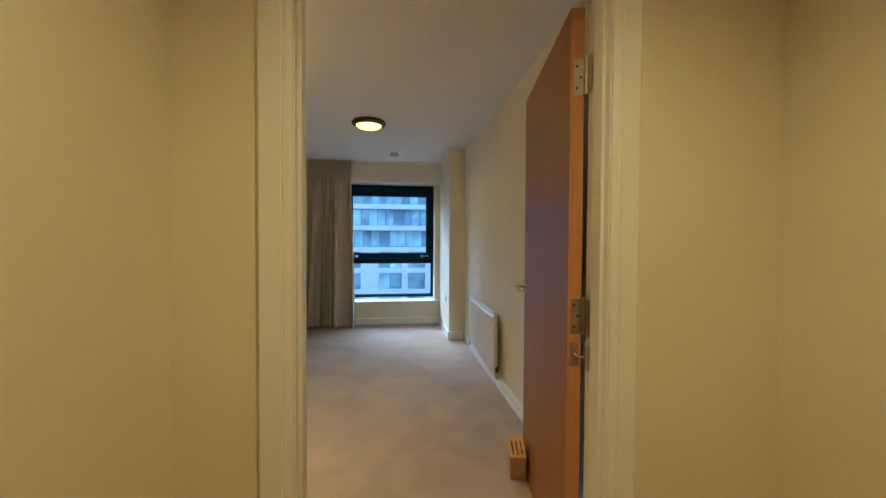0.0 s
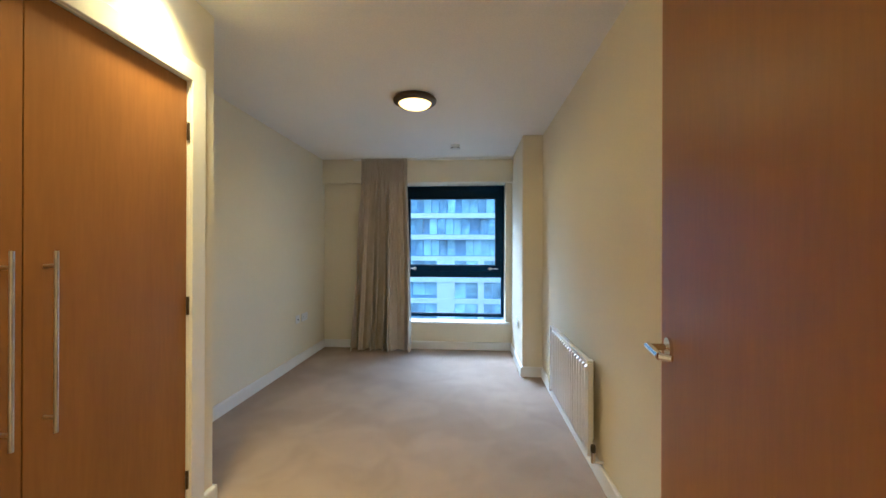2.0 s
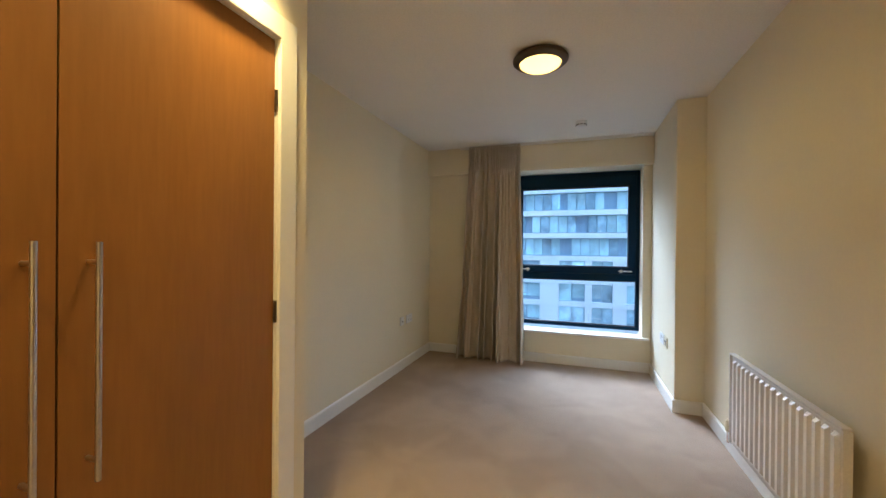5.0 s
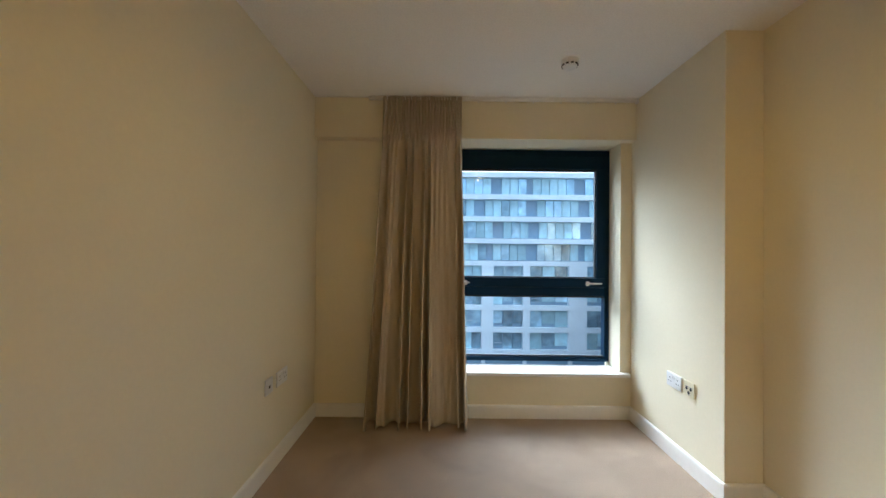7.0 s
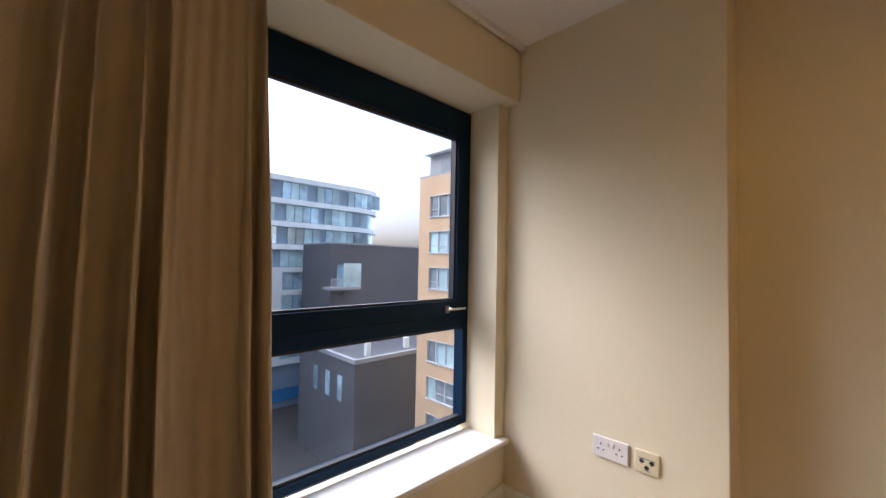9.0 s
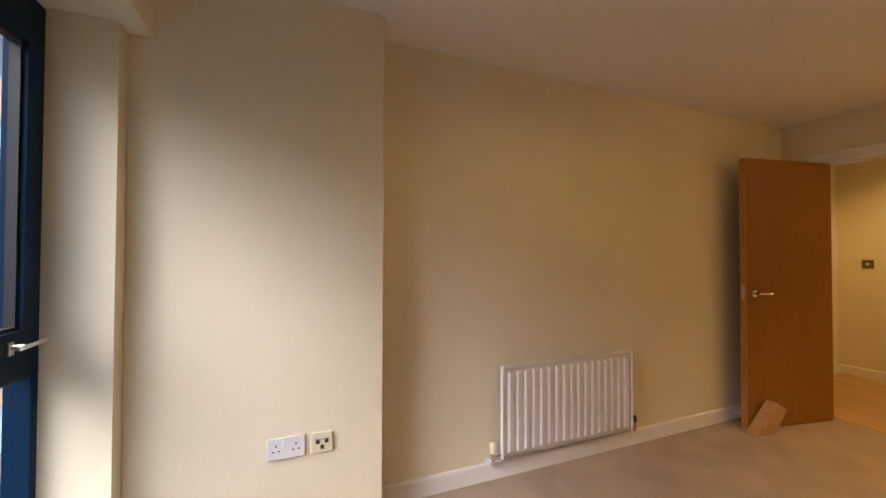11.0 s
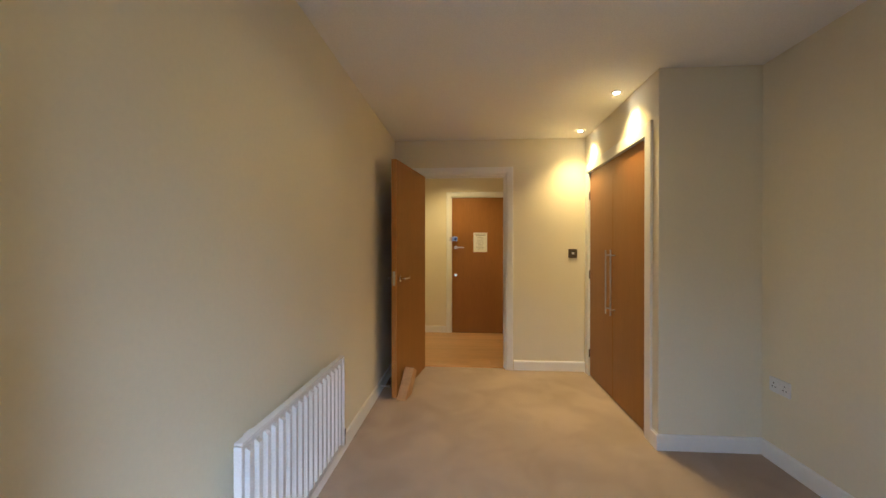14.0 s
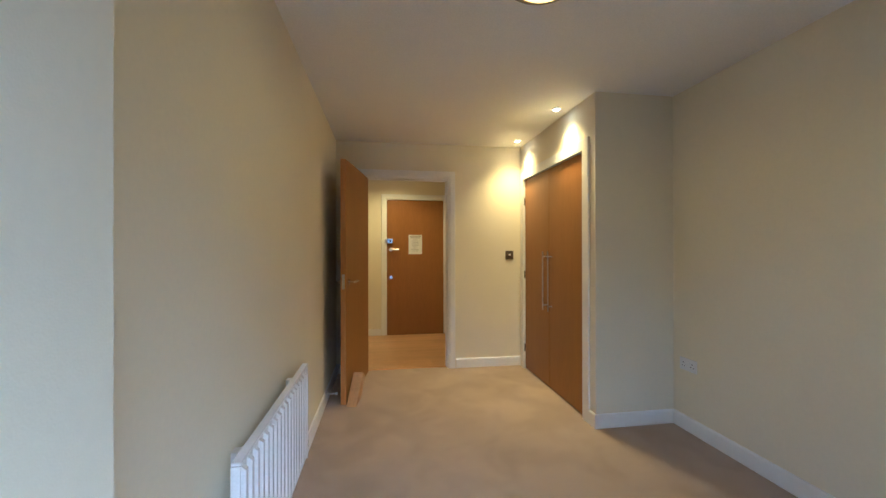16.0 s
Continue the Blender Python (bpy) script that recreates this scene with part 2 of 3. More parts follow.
# skirting boards with a rounded top edge
def skirting(name, a, b, out, where):
    """A board from a to b along a wall; out is the way that it faces."""
    a, b, o = Vector((*a, 0)), Vector((*b, 0)), Vector((*out, 0))
    bm = bmesh.new()
    prof = ((0, 0), (0.016, 0), (0.016, 0.082), (0.0145, 0.090), (0.010, 0.096), (0, 0.097))
    ends = [[bm.verts.new(p + o * d + Vector((0, 0, z))) for d, z in prof] for p in (a, b)]
    n = len(prof)
    for i in range(n):
        bm.faces.new((ends[0][i], ends[0][(i + 1) % n], ends[1][(i + 1) % n], ends[1][i]))
    bm.faces.new(ends[0])
    bm.faces.new(ends[1][::-1])
    bmesh.ops.recalc_face_normals(bm, faces=bm.faces[:])
    structure(name, bm, GLOSS, "white painted skirting board along the " + where, "skirting")


skirting("baseboard_1", (0, 0.016), (0, PIL_Y - 0.016), (-1, 0), "radiator wall")
skirting("baseboard_2", (0, PIL_Y), (PIL_X - 0.016, PIL_Y), (0, -1), "boxed column")
skirting("baseboard_3", (PIL_X, PIL_Y), (PIL_X, FAR - 0.016), (-1, 0), "boxed column")
skirting("baseboard_4", (PIL_X, FAR), (LEFT + 0.016, FAR), (0, -1), "window wall")
skirting("baseboard_5", (LEFT, FAR), (LEFT, WARD_Y + 0.016), (1, 0), "long bedroom wall")
skirting("baseboard_6", (LEFT, WARD_Y), (WARD_X + 0.016, WARD_Y), (0, 1), "wardrobe end wall")
skirting("baseboard_7", (WARD_X, WARD_Y), (WARD_X, 1.425), (1, 0), "wardrobe corner")
skirting("baseboard_8", (WARD_X, 0), (D0 - 0.089, 0), (0, 1), "doorway wall")
skirting("baseboard_9", (D1 + 0.089, 0), (0, 0), (0, 1), "doorway wall")
skirting("baseboard_10", (HALL_R, HALL_B), (FX1 + 0.085, HALL_B), (0, 1), "entrance wall")
skirting("baseboard_11", (HALL_R, -0.136), (HALL_R, HALL_B + 0.016), (-1, 0), "hall side wall")
skirting("baseboard_12", (HALL_L, HALL_B + 0.02), (HALL_L, -0.136), (1, 0), "hall side wall")
skirting("baseboard_13", (D0 - 0.089, -0.12), (HALL_L + 0.016, -0.12), (0, -1), "hall side of the doorway wall")
skirting("baseboard_14", (D1 + 0.089, -0.12), (HALL_R - 0.016, -0.12), (0, -1), "hall side of the doorway wall")


# ---- door linings and architraves ----
def architrave_parts(parent, axis, face, out, u0, u1, top, width, foot=0.0, flat=False):
    """Three moulded boards round an opening. axis: 'x' when the wall runs along x; face: the wall's plane; out: +1 or -1."""
    def P(u, d, z):
        return (u, face + out * d, z) if axis == "x" else (face + out * d, u, z)
    # one moulded profile of (across from the opening, off the wall), mitred at the corners
    prof = ((0.0, 0.001), (0.0, 0.010), (0.10, 0.012), (0.16, 0.0155), (0.26, 0.0165), (0.30, 0.0145), (0.34, 0.019), (0.94, 0.0205), (1.0, 0.017), (1.0, 0.001))
    if flat:
        prof = ((0.0, 0.001), (0.0, 0.014), (0.03, 0.016), (0.97, 0.016), (1.0, 0.014), (1.0, 0.001))
    n = len(prof)

    def board(name, ends):
        bm = bmesh.new()
        rings = [[bm.verts.new(P(*f(w * width, d))) for w, d in prof] for f in ends]
        for i in range(n):
            bm.faces.new((rings[0][i], rings[0][(i + 1) % n], rings[1][(i + 1) % n], rings[1][i]))
        bm.faces.new(rings[0])
        bm.faces.new(rings[1][::-1])
        bmesh.ops.recalc_face_normals(bm, faces=bm.faces[:])
        part(name, bm, GLOSS, parent)

    board("architrave_board", (lambda w, d: (u0 - w, d, foot), lambda w, d: (u0 - w, d, top + w)))
    board("architrave_board", (lambda w, d: (u1 + w, d, foot), lambda w, d: (u1 + w, d, top + w)))
    board("architrave_head", (lambda w, d: (u0 - w, d, top + w), lambda w, d: (u1 + w, d, top + w)))


door_frame = thing("door_frame", "white painted door lining and moulded architrave of the bedroom", "door frame", ((D0 + D1) / 2, -0.06, 0))
door_frame.matrix_basis = Matrix.Identity(4)
part("jamb", B((D0 - 0.03, -0.122, 0), (D0, 0.002, DH + 0.03)), GLOSS, door_frame)
part("jamb", B((D1, -0.122, 0), (D1 + 0.03, 0.002, DH + 0.03)), GLOSS, door_frame)
part("head", B((D0, -0.122, DH), (D1, 0.002, DH + 0.03)), GLOSS, door_frame)
part("stop", B((D0, -0.10, 0), (D0 + 0.012, -0.046, DH), 0.002), GLOSS, door_frame)
part("stop", B((D1 - 0.012, -0.10, 0), (D1, -0.046, DH), 0.002), GLOSS, door_frame)
part("stop", B((D0 + 0.012, -0.10, DH - 0.012), (D1 - 0.012, -0.046, DH), 0.002), GLOSS, door_frame)
architrave_parts(door_frame, "x", 0, 1, D0 - 0.004, D1 + 0.004, DH + 0.004, 0.075)
architrave_parts(door_frame, "x", -0.12, -1, D0 - 0.004, D1 + 0.004, DH + 0.004, 0.085, -0.005)
part("strike_plate", B((D0 + 0.0005, -0.04, 0.93), (D0 + 0.0025, -0.012, 1.05), 0.0005), STEEL, door_frame, "steel strike plate with a keep")
tagged(door_frame, kind="structure")
structure("threshold_strip", B((D0, -0.068, -0.01), (D1, -0.044, 0.003), 0.0015), LIPPING, "thin wooden strip between carpet and laminate", "threshold")


def lever(parent, place, way, out, material=CHROME):
    """Lever handle on a round rose. out: the way off the leaf; way: where the lever points."""
    p, w, o = Vector(place), Vector(way), Vector(out)
    h = part("door_handle", rod(rod(bmesh.new(), p, p + o * 0.008, 0.026, 24), p + o * 0.004, p + o * 0.05, 0.009), material, parent, "polished lever handle on a round rose", True)
    bm = bmesh.new()
    rod(bm, p + o * 0.05 - w * 0.008, p + o * 0.052 + w * 0.10, 0.0095)
    ball(bm, p + o * 0.05 - w * 0.006, 0.0095)
    rod(bm, p + o * 0.052 + w * 0.10, p + o * 0.030 + w * 0.115, 0.0095, r2=0.008)
    part("lever", bm, material, h, smooth=True)
    return h


# ---- bedroom door, standing open ----
LEAF_W, LEAF_T = 0.832, 0.044
ang = math.degrees(math.atan2(0.143, 0.818))
door = thing("bedroom_door", "cherry veneer flush door standing wide open", "door", (-0.320, 0.012, 0.006), -ang)
# in the door's own axes y runs along the leaf, x is away from the room
part("leaf", B((0, 0.006, 0), (LEAF_T, LEAF_W - 0.006, 1.981), 0.0015), VENEER, door)
part("hinge_edge", B((0.0005, 0, 0), (LEAF_T - 0.0005, 0.006, 1.981)), LIPPING, door, "paler wooden lipping")
part("free_edge", B((0.0005, LEAF_W - 0.006, 0), (LEAF_T - 0.0005, LEAF_W, 1.981)), LIPPING, door, "paler wooden lipping")
lever(door, (0, LEAF_W - 0.072, 0.985), (0, -1, 0), (-1, 0, 0))
lever(door, (LEAF_T, LEAF_W - 0.072, 0.985), (0, -1, 0), (1, 0, 0))
part("latch_plate", B((0.010, LEAF_W, 0.93), (0.034, LEAF_W + 0.0015, 1.05)), STEEL, door)
for z in (0.23, 0.982, 1.757):
    h = part("hinge", B((0.010, -0.0025, z - 0.058), (0.043, 0.0, z + 0.058), 0.0008), HINGE, door, "steel butt hinge with countersunk screws")
    bm = bmesh.new()
    for k in range(5):
        rod(bm, (0.048, -0.008, z - 0.058 + 0.0234 * k), (0.048, -0.008, z - 0.0355 + 0.0234 * k), 0.0075)
    ball(bm, (0.048, -0.008, z + 0.061), 0.0055)
    part("knuckle", bm, HINGE, h, smooth=True)
    part("hinge_plate", B((0.050, -0.046, z - 0.058), (0.0525, -0.004, z + 0.058), 0.0008), HINGE, h)
    bm = bmesh.new()
    for dz in (-0.035, 0, 0.035):
        rod(bm, (0.020 + 0.012 * (dz == 0), -0.0025, z + dz), (0.020 + 0.012 * (dz == 0), -0.0034, z + dz), 0.004)
    part("screw", bm, SLOT, h, "dark countersunk screws")
closer = part("chain_closer", B((0.008, -0.002, 0.815), (0.032, 0.0, 0.895), 0.0008), HINGE, door, "steel concealed closer with a chain")
part("closer_plate", B((0.046, -0.045, 0.815), (0.049, -0.020, 0.895), 0.0008), HINGE, closer)
part("chain", rod(rod(bmesh.new(), (0.02, -0.002, 0.86), (0.030, -0.02, 0.852), 0.005), (0.030, -0.02, 0.852), (0.046, -0.032, 0.856), 0.004), HINGE, closer, smooth=True)

# ---- knife block that holds the door ----
block = thing("knife_block", "slanted pale beech knife block used as a doorstop", "knife block", (-0.234, 0.775, 0), -ang)
SIDE = ((-0.075, 0.0), (0.092, 0.0), (-0.075, 0.225), (-0.170, 0.172))    # along the leaf, height


def slanted(side, x0, x1, lean=-0.08):
    bm = bmesh.new()
    ends = [[bm.verts.new((x + lean * z, y, z)) for y, z in side] for x in (x0, x1)]
    n = len(side)
    for i in range(n):
        bm.faces.new((ends[0][i], ends[0][(i + 1) % n], ends[1][(i + 1) % n], ends[1][i]))
    bm.faces.new(ends[0])
    bm.faces.new(ends[1][::-1])
    bmesh.ops.recalc_face_normals(bm, faces=bm.faces[:])
    return bm


bm = slanted(SIDE, -0.04, 0.04)
bmesh.ops.bevel(bm, geom=bm.edges[:], offset=0.003, segments=2, affect="EDGES")
part("body", bm, BLOCKWOOD, block)
for k in range(3):
    x = -0.022 + 0.022 * k
    part("knife_slot", slanted(((-0.158, 0.1782), (-0.095, 0.2133), (-0.096, 0.2153), (-0.159, 0.1802)), x - 0.003, x + 0.003), DARK, block, "narrow dark slot")

stop = thing("door_stop", "small white rod doorstop fixed to the skirting", "door stop", (-0.016, 0.70, 0.055))
part("flange", rod(bmesh.new(), (0, 0, 0), (-0.006, 0, 0), 0.016, 18), PLASTIC, stop, smooth=True)
part("stem", rod(bmesh.new(), (-0.006, 0, 0), (-0.062, 0, 0), 0.006), PLASTIC, stop, smooth=True)
part("bumper", rod(bmesh.new(), (-0.062, 0, 0), (-0.078, 0, 0), 0.011), PLASTIC, stop, "rubber tip", True)

# ---- wardrobe ----
ward = thing("wardrobe", "built-in wardrobe with two closed cherry veneer doors", "wardrobe", (WARD_X, 0.716, 0))
Y0, Y1, YM, WH = 0.128 - 0.716, 1.335 - 0.716, 0.0, 1.982
for a, b, sgn in ((Y0, YM, 1), (YM, Y1, -1)):
    d = part("door", B((-0.030, a + 0.002, 0.012), (-0.008, b - 0.002, WH), 0.0015), VENEER, ward)
    hy = YM - sgn * 0.055
    bm = rod(bmesh.new(), (0.030, hy, 0.70), (0.030, hy, 1.235), 0.006)
    for z in (0.745, 1.19):
        rod(bm, (-0.008, hy, z), (0.030, hy, z), 0.0055)
    part("bar_handle", bm, STEEL, d, "long slim steel bar handle", True)
    edge = a if sgn > 0 else b
    for z in (0.22, 0.99, 1.76):
        part("hinge", rod(bmesh.new(), (-0.002, edge, z - 0.04), (-0.002, edge, z + 0.04), 0.006), BRONZE, d, "small dark hinge knuckle", True)
part("jamb", B((-0.10, Y0 - 0.028, 0), (0.001, Y0, WH + 0.03)), GLOSS, ward)
part("jamb", B((-0.10, Y1, 0), (0.001, Y1 + 0.028, WH + 0.03)), GLOSS, ward)
part("head", B((-0.10, Y0, WH + 0.004), (0.001, Y1, WH + 0.03)), GLOSS, ward)
part("back", B((-0.100, Y0, 0.0), (-0.096, Y1, WH + 0.004)), DARK, ward)
architrave_parts(ward, "y", 0, 1, Y0 - 0.004, Y1 + 0.004, WH + 0.006, 0.084, flat=True)

# ---- window ----
win = thing("window_1", "dark navy framed window with a top-hung sash", "window")
tagged(win, kind="structure")
FY0, FY1 = 4.667, 4.735
part("frame_head", B((W0, FY0, WZ1 - 0.055), (W1, FY1, WZ1), 0.003), FRAME, win)
part("frame_bottom", B((W0, FY0, WZ0), (W1, FY1, WZ0 + 0.034), 0.003), FRAME, win)
part("frame_side", B((W1 - 0.036, FY0, WZ0 + 0.034), (W1, FY1, WZ1 - 0.055), 0.003), FRAME, win)
part("frame_side", B((W0, FY0, WZ0 + 0.034), (W0 + 0.036, FY1, WZ1 - 0.055), 0.003), FRAME, win)
part("transom", B((W0 + 0.036, FY0, 0.893), (W1 - 0.036, FY1, 0.960), 0.003), FRAME, win)
S0, S1, SZ0, SZ1 = W0 + 0.038, W1 - 0.038, 0.962, WZ1 - 0.057
sash = part("sash", boxes(((S0, FY0 - 0.012, SZ0), (S1, FY0 + 0.05, SZ0 + 0.074)), ((S0, FY0 - 0.012, SZ1 - 0.098), (S1, FY0 + 0.05, SZ1)),
                          ((S0, FY0 - 0.0115, SZ0 + 0.074), (S0 + 0.068, FY0 + 0.05, SZ1 - 0.098)), ((S1 - 0.068, FY0 - 0.0115, SZ0 + 0.074), (S1, FY0 + 0.05, SZ1 - 0.098)),
                          bevel=0.003), FRAME, win, "deep navy opening sash")
part("bead", boxes(((S0 + 0.068, FY0 + 0.004, SZ1 - 0.112), (S1 - 0.068, FY0 + 0.03, SZ1 - 0.0985)), ((S0 + 0.068, FY0 + 0.004, SZ0 + 0.0745), (S1 - 0.068, FY0 + 0.03, SZ0 + 0.084)),
                   ((S1 - 0.077, FY0 + 0.004, SZ0 + 0.084), (S1 - 0.0685, FY0 + 0.03, SZ1 - 0.112)), ((S0 + 0.0685, FY0 + 0.004, SZ0 + 0.084), (S0 + 0.077, FY0 + 0.03, SZ1 - 0.112))), RUBBER, sash)
p1 = part("pane", B((S0 + 0.07, FY0 + 0.018, SZ0 + 0.076), (S1 - 0.07, FY0 + 0.024, SZ1 - 0.10)), PANE, sash)
p2 = part("pane", B((W0 + 0.037, FY0 + 0.035, WZ0 + 0.035), (W1 - 0.037, FY0 + 0.041, 0.8925)), PANE, win)
p1.visible_shadow = p2.visible_shadow = False
part("bead", boxes(((W0 + 0.036, FY0 + 0.012, 0.880), (W1 - 0.036, FY0 + 0.034, 0.8925)), ((W0 + 0.036, FY0 + 0.012, WZ0 + 0.0345), (W1 - 0.036, FY0 + 0.034, WZ0 + 0.046))), RUBBER, win)
for hx, sgn in ((-0.452, 1), (-1.425, -1)):
    h = part("window_handle", B((hx - 0.012, FY0 - 0.022, 0.975), (hx + 0.012, FY0 - 0.012, 1.012), 0.002), STEEL, win, "brushed steel window handle")
    bm = rod(bmesh.new(), (hx, FY0 - 0.02, 0.998), (hx, FY0 - 0.05, 0.998), 0.008)
    box(bm, (hx - sgn * 0.03, FY0 - 0.056, 0.991), (hx + sgn * 0.10, FY0 - 0.046, 1.003), 0.003)
    part("lever", bm, STEEL, h, smooth=True)
structure("window_sill", B((W0 - 0.03, 4.425, 0.322), (-0.214, FY0, 0.348), 0.006), GLOSS, "glossy white painted window board", "window sill")

# ---- curtain rail and curtain ----
rail = thing("curtain_rail", "slim white curtain track fixed under the ceiling", "curtain rail")
part("track", B((-2.16, 4.365, 2.338), (-0.212, 4.39, 2.364), 0.003), GLOSS, rail)
part("end_cap", B((-0.212, 4.360, 2.330), (-0.198, 4.395, 2.3645), 0.003), PLASTIC, rail)
for k in range(6):
    x = -1.36 + 0.2 * k
    part("glider", B((x - 0.004, 4.372, 2.325), (x + 0.004, 4.384, 2.338), 0.001), PLASTIC, rail)


def curtain():
    th = thing("curtain", "grey-beige pencil-pleat curtain drawn beside the window", "curtain", (-1.765, 4.355, 0))
    rng = random.Random(5)
    folds = 8
    ph = [rng.uniform(-0.38, 0.38) for _ in range(folds + 2)]
    am = [rng.uniform(0.35, 1.5) for _ in range(folds + 2)]
    nu, nz = 300, 60

    def curve(u, z):
        v = u + 0.042 * math.sin(10.7 * u + 1) + 0.022 * math.sin(19.5 * u) - 0.035
        q = min(max(v, 0.0), 0.999) * folds
        k = int(q)
        f = q - k
        ww = f * f * (3 - 2 * f)
        a = am[k] * (1 - ww) + am[k + 1] * ww
        p = ph[k] * (1 - ww) + ph[k + 1] * ww
        low = min(1.0, max(0.0, (2.13 - z) / 0.9))
        deep = 0.008 + 0.050 * low ** 0.7 * a
        wave = math.sin(2 * math.pi * (q + p + 0.10 * math.sin(2.2 * z + 5 * u)))
        wave = math.copysign(abs(wave) ** 0.8, wave)
        half = 0.285 + 0.075 * max(0, 2.13 - z) / 2.1
        x = (u - 0.5) * 2 * half - 0.0 + 0.018 * low * math.cos(2 * math.pi * (q + p)) - 0.005 * (2.35 - z)
        skirt = max(0.0, (1.0 - z)) ** 1.2
        y = -deep * (1 + 0.5 * skirt) * wave - 0.07 * skirt
        pl = math.exp(-((z - 2.10) / 0.035) ** 2)
        y += 0.016 * pl * math.sin(2 * math.pi * 26 * u) - 0.012 * pl + (0.010 * math.sin(2 * math.pi * 26 * u) if z > 2.12 else 0.004 * math.sin(2 * math.pi * (17 * u + 0.3 * math.sin(9 * u))))
        y += 0.010 * noise.noise((u * 6, z * 1.3, 2.0)) * low
        return x, y

    bm = bmesh.new()
    zs = [0.012 + (2.352 - 0.012) * j / nz for j in range(nz + 1)]
    grid = []
    for z in zs:
        row = []
        for i in range(nu + 1):
            u = i / nu * 0.999
            x, y = curve(u, z)
            dz = 0.008 + 0.008 * math.sin(2 * math.pi * folds * u) if z < 0.05 else 0
            row.append(bm.verts.new((x, y, z + dz)))
        grid.append(row)
    for j in range(nz):
        for i in range(nu):
            bm.faces.new((grid[j][i], grid[j][i + 1], grid[j + 1][i + 1], grid[j + 1][i]))
    ob = part("drape", bm, CLOTH, th, smooth=True)
    so = ob.modifiers.new("thick", "SOLIDIFY")
    so.thickness = 0.003
    bm = bmesh.new()
    rows2 = [[bm.verts.new((*[c - d for c, d in zip(curve(i / nu * 0.999, z), (0, 0.004))], z)) for i in range(nu + 1)] for z in (2.345, 2.354)]
    for i in range(nu):
        bm.faces.new((rows2[0][i], rows2[0][i + 1], rows2[1][i + 1], rows2[1][i]))
    hem = part("heading_tape", bm, CLOTH, th, smooth=True)
    hem.modifiers.new("thick", "SOLIDIFY").thickness = 0.003


curtain()


# ---- radiator ----
def radiator():
    y0, y1, z0, z1 = 1.838, 2.812, 0.128, 0.640
    r = thing("radiator", "white enamelled steel panel radiator with upright flutes", "radiator", (0, (y0 + y1) / 2, 0))
    L = (y1 - y0) / 2
    # front panel: flutes pressed between two flat rails
    bm = bmesh.new()
    n = 17
    pitch = (2 * L - 0.05) / n
    cols = [(-L, 0.0), (-L + 0.025, 0.0)]
    for k in range(n):
        s = -L + 0.025 + k * pitch
        cols += [(s + 0.20 * pitch, 0.0), (s + 0.32 * pitch, -0.014), (s + 0.68 * pitch, -0.014), (s + 0.80 * pitch, 0.0)]
    cols += [(L - 0.025, 0.0), (L, 0.0)]
    heights = [(z0, 0), (z0 + 0.030, 0), (z0 + 0.042, 1), (z1 - 0.042, 1), (z1 - 0.030, 0), (z1, 0)]
    g = [[bm.verts.new((-0.060 + d * on, y, z)) for y, d in cols] for z, on in heights]
    for a, b in zip(g, g[1:]):
        for i in range(len(cols) - 1):
            bm.faces.new((a[i], a[i + 1], b[i + 1], b[i]))
    bmesh.ops.recalc_face_normals(bm, faces=bm.faces[:])
    pn = part("front_panel", bm, RADM, r, smooth=True)
    md = pn.modifiers.new("thick", "SOLIDIFY")
    md.thickness, md.offset = 0.0015, 0
    part("rear_panel", B((-0.058, -L + 0.004, z0 + 0.006), (-0.048, L - 0.004, z1 - 0.008), 0.003), RADM, r)
    part("top_rail", B((-0.076, -L, z1 - 0.006), (-0.046, L, z1 + 0.004), 0.003), RADM, r)
    for s in (-1, 1):
        part("side_panel", B((-0.074, s * L - 0.003, z0 + 0.004), (-0.047, s * L + 0.003, z1 - 0.007), 0.002), RADM, r)
    for s in (-0.7, 0.7):
        part("bracket", B((-0.048, s * L - 0.02, z0 + 0.03), (0, s * L + 0.02, z1 - 0.03)), RADM, r)
    # thermostatic valve towards the window, lockshield towards the door
    v = part("valve", rod(rod(bmesh.new(), (-0.055, L + 0.004, z0 + 0.03), (-0.055, L + 0.062, z0 + 0.03), 0.010), (-0.055, L + 0.055, z0 - 0.02), (-0.055, L + 0.055, z0 + 0.05), 0.012), CHROME, r, "chrome valve body", True)
    part("valve_head", lathe(bmesh.new(), ((0.017, 0), (0.020, 0.008), (0.020, 0.05), (0.017, 0.062), (0.010, 0.068)), (-0.055, L + 0.055, z0 + 0.045), 20), CREAMPL, v, "cream thermostatic head", True)
    part("pipe", rod(rod(bmesh.new(), (-0.055, L + 0.055, z0 - 0.018), (-0.001, L + 0.055, z0 - 0.018), 0.0075), (-0.008, L + 0.055, z0 - 0.018), (-0.001, L + 0.055, z0 - 0.018), 0.018), PLASTIC, v, "white painted pipe", True)
    v = part("valve", rod(rod(bmesh.new(), (-0.055, -L - 0.004, z0 + 0.03), (-0.055, -L - 0.042, z0 + 0.03), 0.009), (-0.055, -L - 0.036, z0 - 0.01), (-0.055, -L - 0.036, z0 + 0.05), 0.011), CHROME, r, "chrome valve body", True)
    part("valve_cap", lathe(bmesh.new(), ((0.012, 0), (0.014, 0.01), (0.013, 0.035), (0.008, 0.04)), (-0.055, -L - 0.036, z0 + 0.045), 16), BRONZE, v, "dark brown cap", True)
    part("pipe", rod(bmesh.new(), (-0.055, -L - 0.036, z0 - 0.008), (-0.001, -L - 0.036, z0 - 0.008), 0.0075), PLASTIC, v, "white painted pipe", True)


radiator()


